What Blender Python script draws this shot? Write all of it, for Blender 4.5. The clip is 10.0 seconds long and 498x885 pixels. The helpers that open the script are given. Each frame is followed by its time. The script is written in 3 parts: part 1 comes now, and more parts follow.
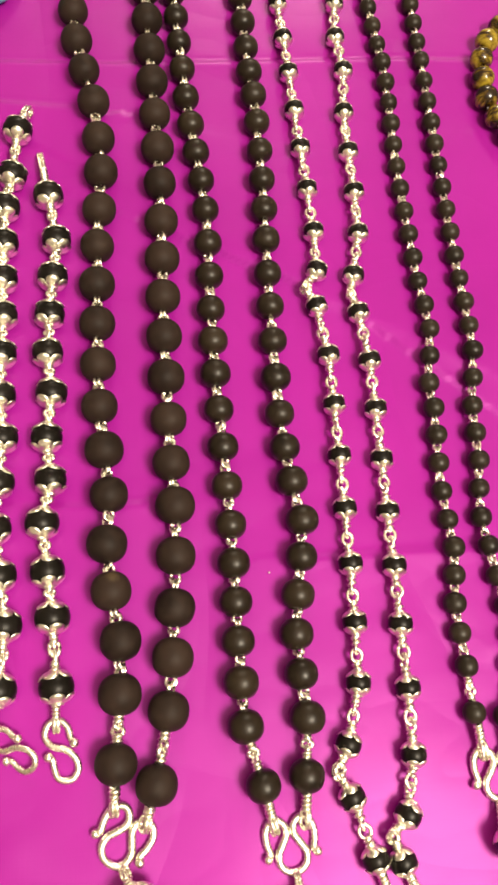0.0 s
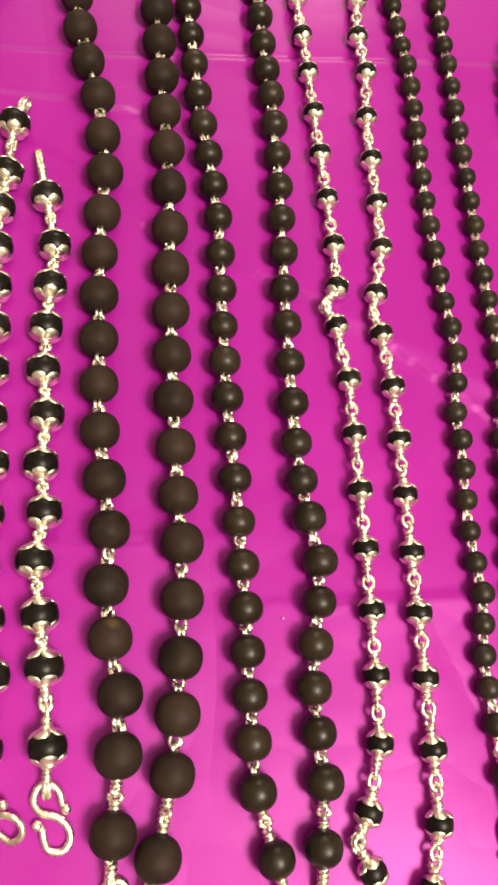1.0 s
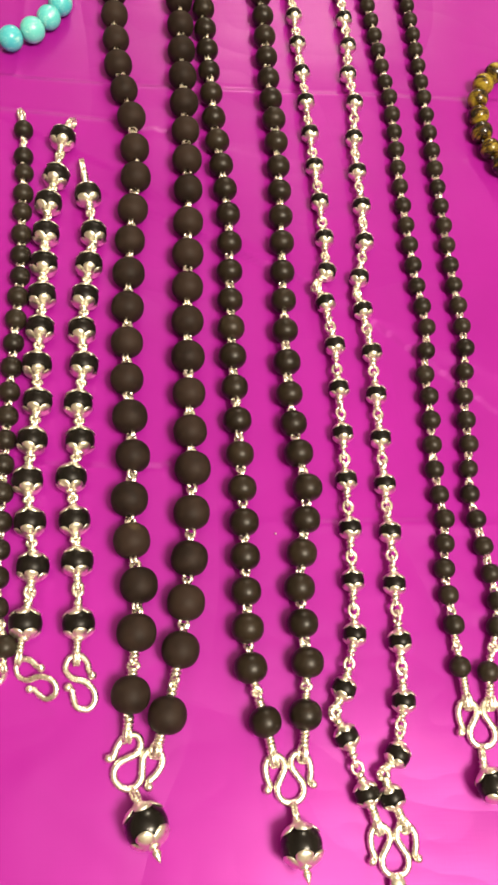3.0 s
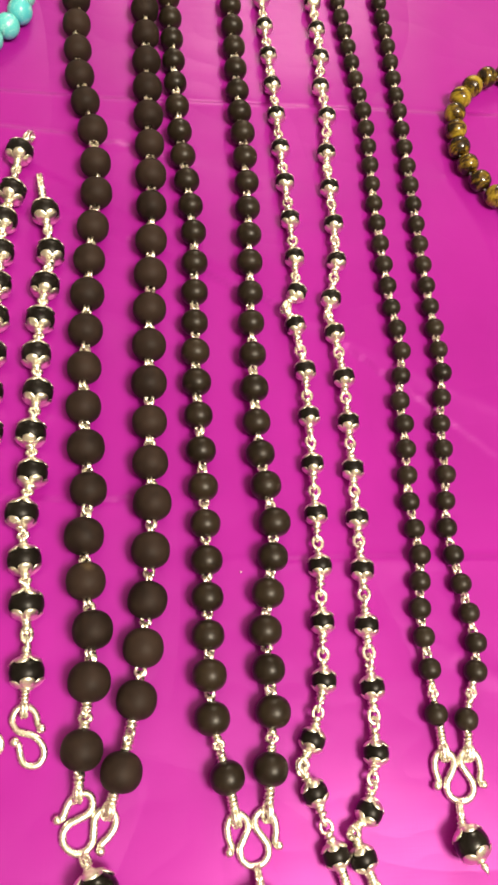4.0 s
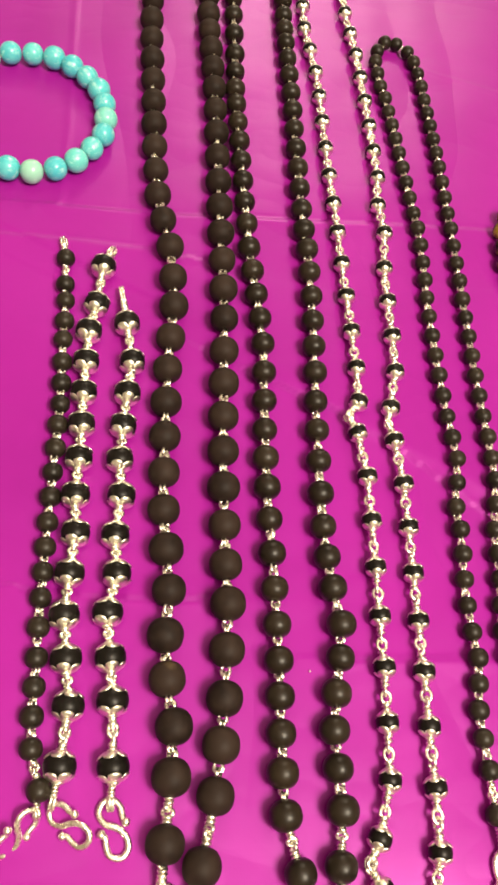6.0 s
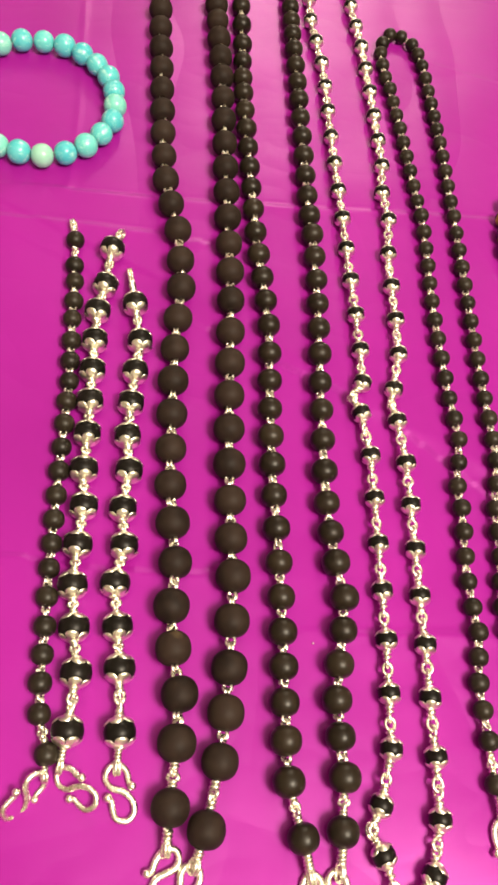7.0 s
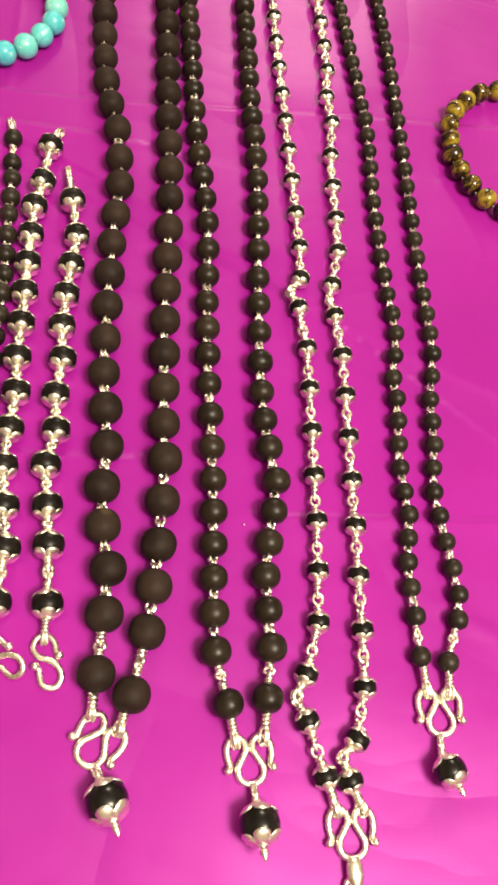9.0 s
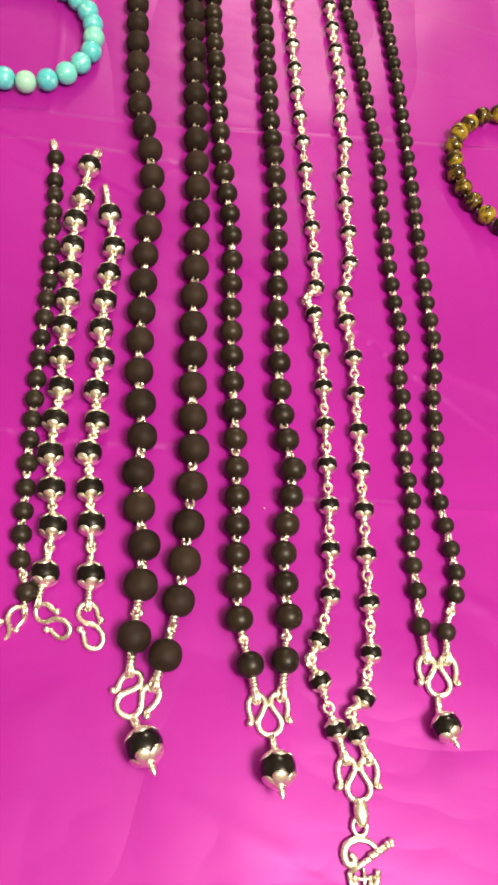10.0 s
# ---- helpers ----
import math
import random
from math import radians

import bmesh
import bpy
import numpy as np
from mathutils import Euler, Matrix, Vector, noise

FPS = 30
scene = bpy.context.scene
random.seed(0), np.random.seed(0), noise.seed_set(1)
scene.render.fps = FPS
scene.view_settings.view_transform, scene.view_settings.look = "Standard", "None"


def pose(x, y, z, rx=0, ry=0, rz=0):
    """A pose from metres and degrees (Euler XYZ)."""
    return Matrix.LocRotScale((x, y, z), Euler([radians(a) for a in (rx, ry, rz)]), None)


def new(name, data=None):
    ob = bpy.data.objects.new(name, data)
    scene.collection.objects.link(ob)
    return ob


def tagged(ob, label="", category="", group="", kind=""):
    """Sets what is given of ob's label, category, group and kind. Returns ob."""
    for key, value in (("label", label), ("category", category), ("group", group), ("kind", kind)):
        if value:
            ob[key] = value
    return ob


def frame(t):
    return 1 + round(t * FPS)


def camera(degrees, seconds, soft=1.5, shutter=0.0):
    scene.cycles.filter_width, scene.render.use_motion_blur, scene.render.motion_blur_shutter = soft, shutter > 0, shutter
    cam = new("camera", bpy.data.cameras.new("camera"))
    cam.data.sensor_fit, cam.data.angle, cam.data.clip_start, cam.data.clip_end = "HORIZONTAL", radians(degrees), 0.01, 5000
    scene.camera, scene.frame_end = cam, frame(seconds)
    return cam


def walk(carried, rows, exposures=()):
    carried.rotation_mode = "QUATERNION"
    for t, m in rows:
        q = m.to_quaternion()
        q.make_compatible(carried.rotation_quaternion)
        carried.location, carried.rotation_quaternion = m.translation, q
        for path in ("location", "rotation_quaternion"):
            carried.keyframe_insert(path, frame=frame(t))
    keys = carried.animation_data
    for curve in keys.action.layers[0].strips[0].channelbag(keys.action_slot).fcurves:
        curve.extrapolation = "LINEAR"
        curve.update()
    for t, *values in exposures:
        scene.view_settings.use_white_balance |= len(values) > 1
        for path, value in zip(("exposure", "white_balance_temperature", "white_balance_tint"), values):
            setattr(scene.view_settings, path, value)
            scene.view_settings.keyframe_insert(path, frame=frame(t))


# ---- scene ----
cam = camera(34.0, 10.0, soft=3.0)
PATH = [
    (0, -0.02307, 0.01729, 0.21646, 18.727, -5.508, -3.421),
    (0.5, -0.02965, 0.03087, 0.21553, 18.849, -6.474, -2.999),
    (1, -0.03109, 0.03146, 0.19976, 18.649, -7.713, -2.683),
    (1.5, -0.03138, 0.02328, 0.20349, 19.034, -8.139, -2.299),
    (2, -0.02957, 0.00455, 0.21182, 20.529, -7.061, -1.948),
    (2.5, -0.04046, -0.00963, 0.22428, 21.660, -7.238, -1.391),
    (3, -0.03227, -0.01369, 0.22778, 22.702, -7.018, -1.505),
    (3.2, -0.02943, -0.01010, 0.22689, 22.432, -7.400, -1.685),
    (4.3, -0.02378, -0.00134, 0.21695, 23.809, -7.798, -1.976),
    (4.5, -0.02393, 0.00111, 0.22328, 23.877, -7.146, -1.752),
    (5, -0.03918, 0.00618, 0.23732, 25.395, -7.449, -1.240),
    (5.5, -0.03941, 0.00469, 0.23769, 26.391, -7.462, -0.804),
    (5.7, -0.04155, 0.00687, 0.23856, 26.591, -7.494, -0.660),
    (6.8, -0.04623, -0.00285, 0.23690, 26.998, -7.494, -0.134),
    (7, -0.04649, -0.00403, 0.23815, 27.024, -7.791, -0.092),
    (7.5, -0.03839, -0.00565, 0.23906, 27.183, -7.787, -0.278),
    (8, -0.03540, -0.01048, 0.23798, 27.090, -8.405, -0.423),
    (8.5, -0.03136, -0.01981, 0.22940, 26.272, -8.445, -0.731),
    (9, -0.02741, -0.02984, 0.22959, 25.454, -8.259, -0.675),
    (9.5, -0.03232, -0.03812, 0.24242, 25.103, -7.739, -0.231),
    (10, -0.03492, -0.04479, 0.25344, 25.429, -7.908, 0.030),
]
walk(cam, [(t, pose(x, y, z, rx, ry, rz)) for t, x, y, z, rx, ry, rz in PATH])

# ---- world, lamps, exposure ----
world = bpy.data.worlds.new("room_air")
world.use_nodes = True
world.node_tree.nodes["Background"].inputs[0].default_value = (1.0, 0.86, 0.66, 1)
world.node_tree.nodes["Background"].inputs[1].default_value = 0.15
scene.world = world
scene.view_settings.exposure = 0.0
WARM = (1.0, 0.87, 0.68)
TABLE_Z = -0.75          # the floor lies this far under the cloth


def bulb(name, at, radius, watts, colour=WARM):
    """A round lamp that hangs from the ceiling."""
    data = bpy.data.lights.new(name, "POINT")
    data.shadow_soft_size, data.energy, data.color = radius, watts, colour
    ob = new(name, data)
    ob.location = at
    return ob


bulb("globe_lamp_near", (0.40, -0.33, 1.18), 0.20, 111.0)
bulb("globe_lamp_far", (0.40, 2.80, 1.52), 0.24, 84.0)


# ---- small helpers ----
def mesh_from(name, bm, material):
    me = bpy.data.meshes.new(name)
    bm.normal_update()
    bm.to_mesh(me)
    bm.free()
    for p in me.polygons:
        p.use_smooth = True
    me.materials.append(material)
    return me


def place(name, me, parent, m, label=""):
    """Link mesh me as one part under parent, at the world pose m."""
    ob = new(name, me)
    ob.parent = parent
    ob.matrix_basis = m
    if label:
        tagged(ob, label)
    return ob


def part(name, bm, material, parent, m=Matrix(), label=""):
    return place(name, mesh_from(name, bm, material), parent, m, label)


def thing(name, label, category, group="", at=(0, 0, 0)):
    ob = new(name)
    ob.empty_display_size = 0.01
    ob.location = at
    return tagged(ob, label, category, group)


def smooth_line(points, steps=6, closed=False):
    """A Catmull-Rom line through a few guide points."""
    p = [Vector(q) for q in points]
    n, out = len(p), []
    for i in range(n if closed else n - 1):
        if closed:
            a, b, c, d = p[i - 1], p[i], p[(i + 1) % n], p[(i + 2) % n]
        else:
            a, b, c, d = p[max(i - 1, 0)], p[i], p[i + 1], p[min(i + 2, n - 1)]
        for s in range(steps):
            u = s / steps
            out.append(0.5 * (2 * b + (c - a) * u + (2 * a - 5 * b + 4 * c - d) * u * u + (3 * b - a - 3 * c + d) * u ** 3))
    if not closed:
        out.append(p[-1].copy())
    return out


def tube(bm, line, radius, sides=6, closed=False, flat=1.0):
    """Sweep a round wire along a line; radius may be a function of 0..1."""
    n, rings = len(line), []
    up = Vector((0.13, 0.21, 0.97)).normalized()
    for i, q in enumerate(line):
        t = (line[(i + 1) % n] - line[i - 1]) if closed else (line[min(i + 1, n - 1)] - line[max(i - 1, 0)])
        t.normalize()
        side = t.cross(up)
        if side.length < 1e-3:
            side = t.cross(Vector((1, 0, 0)))
        side.normalize()
        up = side.cross(t).normalized()
        r = radius(i / max(n - 1, 1)) if callable(radius) else radius
        rings.append([bm.verts.new(q + (side * math.cos(a) + up * math.sin(a) * flat) * r)
                      for a in (math.tau * k / sides for k in range(sides))])
    for i in range(n if closed else n - 1):
        a, b = rings[i], rings[(i + 1) % n]
        shift = 0
        if closed and i == n - 1:
            shift = min(range(sides), key=lambda s: (a[0].co - b[s].co).length)
        for k in range(sides):
            bm.faces.new((a[k], a[(k + 1) % sides], b[(k + 1 + shift) % sides], b[(k + shift) % sides]))
    if not closed:
        bm.faces.new(rings[0][::-1])
        bm.faces.new(rings[-1])


def lathe(bm, profile, sides=24):
    """Turn (radius, height) pairs round the z axis."""
    rings = []
    for r, z in profile:
        rings.append([bm.verts.new((r * math.cos(a), r * math.sin(a), z)) for a in (math.tau * k / sides for k in range(sides))])
    for a, b in zip(rings, rings[1:]):
        for k in range(sides):
            bm.faces.new((a[k], a[(k + 1) % sides], b[(k + 1) % sides], b[k]))
    bm.faces.new(rings[0][::-1])
    bm.faces.new(rings[-1])


def ball(bm, centre, radius):
    bmesh.ops.create_uvsphere(bm, u_segments=12, v_segments=8, radius=radius, matrix=Matrix.Translation(centre))


def box(bm, x0, x1, y0, y1, z0, z1):
    m = Matrix.LocRotScale(((x0 + x1) / 2, (y0 + y1) / 2, (z0 + z1) / 2), None, (x1 - x0, y1 - y0, z1 - z0))
    bmesh.ops.create_cube(bm, size=1, matrix=m)


# ---- materials ----
class Nodes:
    """A short way to write a node material."""

    def __init__(self, name):
        self.mat = bpy.data.materials.new(name)
        self.mat.use_nodes = True
        self.tree = self.mat.node_tree
        self.out = self.tree.nodes["Principled BSDF"]

    def add(self, kind, values=None, **settings):
        n = self.tree.nodes.new(kind)
        for k, v in settings.items():
            setattr(n, k, v)
        for k, v in (values or {}).items():
            if isinstance(v, bpy.types.NodeSocket):
                self.tree.links.new(v, n.inputs[k])
            else:
                n.inputs[k].default_value = v
        return n

    def set(self, **values):
        for k, v in values.items():
            socket = self.out.inputs[k.replace("_", " ")]
            if isinstance(v, bpy.types.NodeSocket):
                self.tree.links.new(v, socket)
            else:
                socket.default_value = v
        return self

    def noise(self, scale, detail=4.0, rough=0.55, vector=None):
        v = {"Scale": scale, "Detail": detail, "Roughness": rough}
        if vector is not None:
            v["Vector"] = vector
        return self.add("ShaderNodeTexNoise", v).outputs["Fac"]

    def coords(self, which="Object"):
        return self.add("ShaderNodeTexCoord").outputs[which]

    def ramp(self, fac, stops):
        n = self.add("ShaderNodeValToRGB", {"Fac": fac})
        e = n.color_ramp.elements
        while len(e) < len(stops):
            e.new(0.5)
        for s, (at, c) in zip(e, stops):
            s.position, s.color = at, (*c, 1)
        return n.outputs["Color"]

    def span(self, fac, low, high):
        return self.add("ShaderNodeMapRange", {"Value": fac, "To Min": low, "To Max": high}).outputs[0]

    def mix(self, fac, a, b, how="MIX"):
        n = self.add("ShaderNodeMix", data_type="RGBA", blend_type=how)
        for i, v in ((0, fac), (6, a), (7, b)):
            if isinstance(v, bpy.types.NodeSocket):
                self.tree.links.new(v, n.inputs[i])
            else:
                n.inputs[i].default_value = (*v, 1) if i else v
        return n.outputs[2]

    def bump(self, height, strength, distance):
        n = self.add("ShaderNodeBump", {"Strength": strength, "Distance": distance, "Height": height})
        for link in self.out.inputs["Normal"].links:     # a finer relief rides on a broader one
            self.tree.links.new(link.from_socket, n.inputs["Normal"])
        self.tree.links.new(n.outputs["Normal"], self.out.inputs["Normal"])

    def random(self):
        return self.add("ShaderNodeObjectInfo").outputs["Random"]


def dark_wood(name, low, high, rough, gloss=0.35, grain=0.35, scuff=None):
    """Turned dark wood: fine grain along the hole, each bead its own shade."""
    n = Nodes(name)
    shift = n.add("ShaderNodeVectorMath", {0: n.coords(), 1: n.add("ShaderNodeCombineXYZ", {"X": n.random(), "Y": n.random()}).outputs[0]}, operation="ADD").outputs[0]
    stretch = n.add("ShaderNodeMapping", {"Vector": shift, "Scale": (1.0, 1.0, 0.22)}).outputs[0]
    fibre = n.noise(2600, 5, 0.65, stretch)
    patch = n.noise(210, 3, 0.5, shift)
    shade = n.ramp(n.random(), [(0.0, low), (0.7, tuple((a + b) / 2 for a, b in zip(low, high))), (1.0, high)])
    colour = n.mix(n.span(fibre, 0.0, grain), shade, tuple(c * 0.35 for c in low))
    colour = n.mix(n.span(patch, -0.45, 0.9), colour, tuple(c * 1.15 for c in high))
    if scuff:       # a rubbed, paler spot on one side
        far = n.add("ShaderNodeVectorMath", {0: n.coords(), 1: scuff}, operation="DISTANCE").outputs["Value"]
        ragged = n.add("ShaderNodeMath", {0: n.noise(900, 4, 0.7, n.coords()), 1: 0.0026, 2: far}, operation="MULTIPLY_ADD").outputs[0]
        colour = n.mix(n.add("ShaderNodeMapRange", {"Value": ragged, "From Min": 0.0022, "From Max": 0.0034, "To Min": 0.75, "To Max": 0.0}).outputs[0], colour, (0.075, 0.052, 0.028))
    n.set(Base_Color=colour, Roughness=n.span(patch, rough - 0.1, rough + 0.12), Specular_IOR_Level=gloss)
    n.bump(fibre, 0.25, 0.0001)
    return n.mat


WOOD_MATTE = dark_wood("matte_brown_black_wood", (0.0130, 0.0082, 0.0066), (0.0290, 0.0180, 0.0136), 0.56, 0.12, 0.45)
WOOD_SATIN = dark_wood("satin_black_wood", (0.0075, 0.0051, 0.0034), (0.0235, 0.0158, 0.0094), 0.36, 0.24, 0.5)
WOOD_BLACK = dark_wood("fine_black_wood", (0.0085, 0.0062, 0.0042), (0.0215, 0.0155, 0.0095), 0.40, 0.25, 0.45)
STONE_BLACK = dark_wood("black_capped_bead", (0.0036, 0.0030, 0.0025), (0.0086, 0.0068, 0.0054), 0.36, 0.18)
WOOD_SCUFFED = dark_wood("scuffed_brown_black_wood", (0.0130, 0.0082, 0.0066), (0.0290, 0.0180, 0.0136), 0.56, 0.12, 0.45, scuff=(-0.0009, 0.0036, 0.0028))
STONE_GLOSS = dark_wood("polished_black_bead", (0.004, 0.0035, 0.003), (0.007, 0.006, 0.005), 0.2, 0.35, 0.2)


def silver(name="worn_silver", dull=(0.78, 0.73, 0.54), rough=0.18):
    n = Nodes(name)
    worn = n.noise(900, 4, 0.6, n.coords())
    fine = n.noise(5200, 3, 0.6, n.coords())
    n.set(Base_Color=n.ramp(worn, [(0.28, dull), (0.55, (0.97, 0.96, 0.84))]), Metallic=1.0, Roughness=n.span(worn, rough, rough + 0.18))
    n.bump(fine, 0.4, 0.0001)
    return n.mat


SILVER = silver()
SILVER_PRESSED = silver("pressed_silver", (0.86, 0.82, 0.64), 0.21)


def turquoise(name="dyed_turquoise", pale=0.0):
    n = Nodes(name)
    r = n.random()
    base = n.ramp(r, [(0.0, (0.05, 0.42, 0.50)), (0.5, (0.08, 0.49, 0.52)), (0.85, (0.12, 0.54, 0.50)), (1.0, (0.20, 0.56, 0.46))])
    cloud = n.noise(330, 4, 0.6, n.coords())
    vein = n.noise(620, 5, 0.7, n.add("ShaderNodeMapping", {"Vector": n.coords(), "Scale": (1.0, 1.0, 0.35), "Rotation": (0.7, 0.3, 0.0)}).outputs[0])
    base = n.mix(n.ramp(vein, [(0.52, (0, 0, 0)), (0.66, (0.55, 0.55, 0.55))]), base, (0.55, 0.80, 0.74))
    n.set(Base_Color=n.mix(pale, n.mix(n.span(cloud, -0.3, 0.45), base, (0.26, 0.66, 0.64)), (0.32, 0.58, 0.44)), Roughness=0.28, Specular_IOR_Level=0.5)
    return n.mat


def tiger_eye():
    """Silky golden bands in dark brown stone, some beads nearly all brown."""
    n = Nodes("banded_golden_brown_stone")
    r = n.random()
    jump = n.add("ShaderNodeVectorMath", {0: n.coords(), 1: n.add("ShaderNodeCombineXYZ", {"X": r, "Y": r, "Z": r}).outputs[0]}, operation="ADD").outputs[0]
    tilt = n.add("ShaderNodeMapping", {"Vector": jump, "Scale": (0.55, 0.8, 1.5), "Rotation": (0.5, 0.35, 0.0)}).outputs[0]
    broad = n.noise(270, 3, 0.55, tilt)
    fibre = n.noise(1500, 4, 0.6, n.add("ShaderNodeMapping", {"Vector": jump, "Scale": (0.3, 0.5, 1.6), "Rotation": (0.5, 0.35, 0.0)}).outputs[0])
    share = n.add("ShaderNodeMath", {0: n.add("ShaderNodeMath", {0: fibre, 1: 0.5, 2: broad}, operation="MULTIPLY_ADD").outputs[0], 1: n.span(r, -0.13, 0.10)}, operation="ADD").outputs[0]
    colour = n.ramp(share, [(0.62, (0.010, 0.005, 0.002)), (0.70, (0.050, 0.026, 0.003)), (0.78, (0.150, 0.100, 0.009)), (0.91, (0.300, 0.222, 0.022))])
    n.set(Base_Color=colour, Roughness=0.14, Specular_IOR_Level=0.5)
    return n.mat


TURQUOISE, TURQUOISE_PALE, TIGER = turquoise(), turquoise("pale_turquoise", 0.8), tiger_eye()


def cloth_material():
    n = Nodes("magenta_taffeta")
    p = n.coords()
    weave_x = n.noise(900, 2, 0.5, n.add("ShaderNodeMapping", {"Vector": p, "Scale": (0.12, 2.4, 1)}).outputs[0])
    weave_y = n.noise(900, 2, 0.5, n.add("ShaderNodeMapping", {"Vector": p, "Scale": (2.4, 0.12, 1)}).outputs[0])
    weave = n.add("ShaderNodeMath", {0: weave_x, 1: weave_y}, operation="ADD").outputs[0]
    blot = n.noise(13, 4, 0.55, p)
    colour = n.ramp(blot, [(0.3, (0.238, 0.0060, 0.208)), (0.7, (0.284, 0.0080, 0.249))])
    n.set(Base_Color=colour, Roughness=n.span(blot, 0.35, 0.43), Specular_IOR_Level=0.50, Specular_Tint=(1.0, 0.37, 0.96, 1), Sheen_Weight=0.05, Sheen_Tint=(1.0, 0.55, 0.9, 1))
    # weave, then faint crumples: soft sheets that meet in sharp, wandering ridges
    def ridge(scale, stretch, turn):
        q = n.add("ShaderNodeMapping", {"Vector": p, "Scale": stretch, "Rotation": (0.0, 0.0, turn)}).outputs[0]
        level = n.add("ShaderNodeMath", {0: n.noise(scale, 1.0, 0.4, q), 1: 0.5}, operation="SUBTRACT").outputs[0]
        return n.add("ShaderNodeMath", {0: level}, operation="ABSOLUTE").outputs[0]

    broad = n.add("ShaderNodeMath", {0: ridge(11.0, (0.7, 1.5, 1.0), 0.5), 1: ridge(14.0, (1.5, 0.6, 1.0), 0.25)}, operation="ADD").outputs[0]
    crumple = n.add("ShaderNodeMath", {0: ridge(46.0, (0.8, 1.3, 1.0), -0.4), 1: 0.16, 2: broad}, operation="MULTIPLY_ADD").outputs[0]
    n.bump(weave, 0.12, 0.0001)
    n.bump(crumple, 0.9, 0.0030)
    return n.mat


CLOTH = cloth_material()


def plain(name, low, high, rough, scale):
    n = Nodes(name)
    v = n.noise(scale, 5, 0.6, n.coords())
    n.set(Base_Color=n.ramp(v, [(0.3, low), (0.7, high)]), Roughness=rough)
    n.bump(v, 0.1, 0.002)
    return n.mat


PAINT = plain("cream_wall_paint", (0.46, 0.41, 0.34), (0.53, 0.48, 0.40), 0.8, 6)
CEILING_PAINT = plain("white_ceiling_paint", (0.76, 0.73, 0.67), (0.82, 0.79, 0.73), 0.85, 5)
FLOOR_TILE = plain("grey_floor", (0.22, 0.20, 0.18), (0.32, 0.29, 0.26), 0.5, 9)
TABLE_BOARD = plain("grey_table_board", (0.45, 0.43, 0.40), (0.52, 0.50, 0.47), 0.5, 20)
STEEL = plain("painted_steel", (0.20, 0.20, 0.21), (0.26, 0.26, 0.27), 0.4, 30)


# ---- the room, out of view, that closes the place ----
X0, X1, Y0, Y1, TOP = -2.4, 2.6, -2.4, 4.0, 1.85


def room_side(name, kind_material, dims, label):
    bm = bmesh.new()
    box(bm, *dims)
    ob = new(name, mesh_from(name, bm, kind_material))
    for p in ob.data.polygons:
        p.use_smooth = False
    return tagged(ob, label, name.split("_")[0], kind="structure")


room_side("floor", FLOOR_TILE, (X0, X1, Y0, Y1, TABLE_Z - 0.1, TABLE_Z), "plain grey floor under the table")
room_side("ceiling", CEILING_PAINT, (X0, X1, Y0, Y1, TOP, TOP + 0.1), "white painted ceiling over the table")
room_side("wall_north", PAINT, (X0, X1, Y1, Y1 + 0.1, TABLE_Z, TOP), "plain cream painted wall")
room_side("wall_south", PAINT, (X0, X1, Y0 - 0.1, Y0, TABLE_Z, TOP), "plain cream painted wall")
room_side("wall_east", PAINT, (X1, X1 + 0.1, Y0 - 0.1, Y1 + 0.1, TABLE_Z, TOP), "plain cream painted wall")
room_side("wall_west", PAINT, (X0 - 0.1, X0, Y0 - 0.1, Y1 + 0.1, TABLE_Z, TOP), "plain cream painted wall")

table = thing("display_table", "grey topped folding table under a magenta cloth", "table", at=(0, 0.2, TABLE_Z))
bm = bmesh.new()
box(bm, -0.7, 0.7, -0.35, 0.45, 0.722, 0.745)
part("tabletop", bm, TABLE_BOARD, table)
for lx in (-0.64, 0.64):
    for ly in (-0.29, 0.39):
        bm = bmesh.new()
        tube(bm, [Vector((lx, ly, 0)), Vector((lx, ly, 0.36)), Vector((lx, ly, 0.722))], 0.014, 10)
        part("leg", bm, STEEL, table)


# ---- the cloth: one sheet with soft creases and folds ----
def crease(x, y, line, width, height, lean=0.0, reach=0.03, fold=0.0):
    """A raised (or sunk) thread-like fold along a line; lean lets the sheet step down on one side of it, fold tilts that side like a facet."""
    total = np.zeros_like(x)
    best = np.full_like(x, 1e9)
    side = np.zeros_like(x)
    for (ax, ay), (bx, by) in zip(line, line[1:]):
        dx, dy = bx - ax, by - ay
        length = math.hypot(dx, dy)
        u = np.clip(((x - ax) * dx + (y - ay) * dy) / length ** 2, 0, 1)
        d = np.hypot(x - ax - u * dx, y - ay - u * dy)
        s = ((x - ax) * dy - (y - ay) * dx) / length
        near = d < best
        best = np.where(near, d, best)
        side = np.where(near, s, side)
    total += height * np.exp(-(best / width) ** 2)
    if lean:
        total += lean * np.exp(-best / reach) * (side > 0) * (1 - np.exp(-(best / (1.6 * width)) ** 2))
    if fold:
        total += fold * np.exp(-best / reach) * (side > 0) * best / reach * (1 - np.exp(-(best / 0.0025) ** 2))
    return total


def cloth_height(x, y):
    z = np.zeros_like(x)
    for line, width, height, lean, reach, fold in CREASES:
        z += crease(x, y, [(a / 1000, b / 1000) for a, b in line], width / 1000, height / 1000, lean / 1000, reach / 1000, fold / 1000)
    z += 0.00018 * np.sin(31 * x + 9 * y + 1.0) * np.sin(23 * y - 12 * x) + 0.00012 * np.sin(88 * x - 40 * y)
    return z - 0.0003


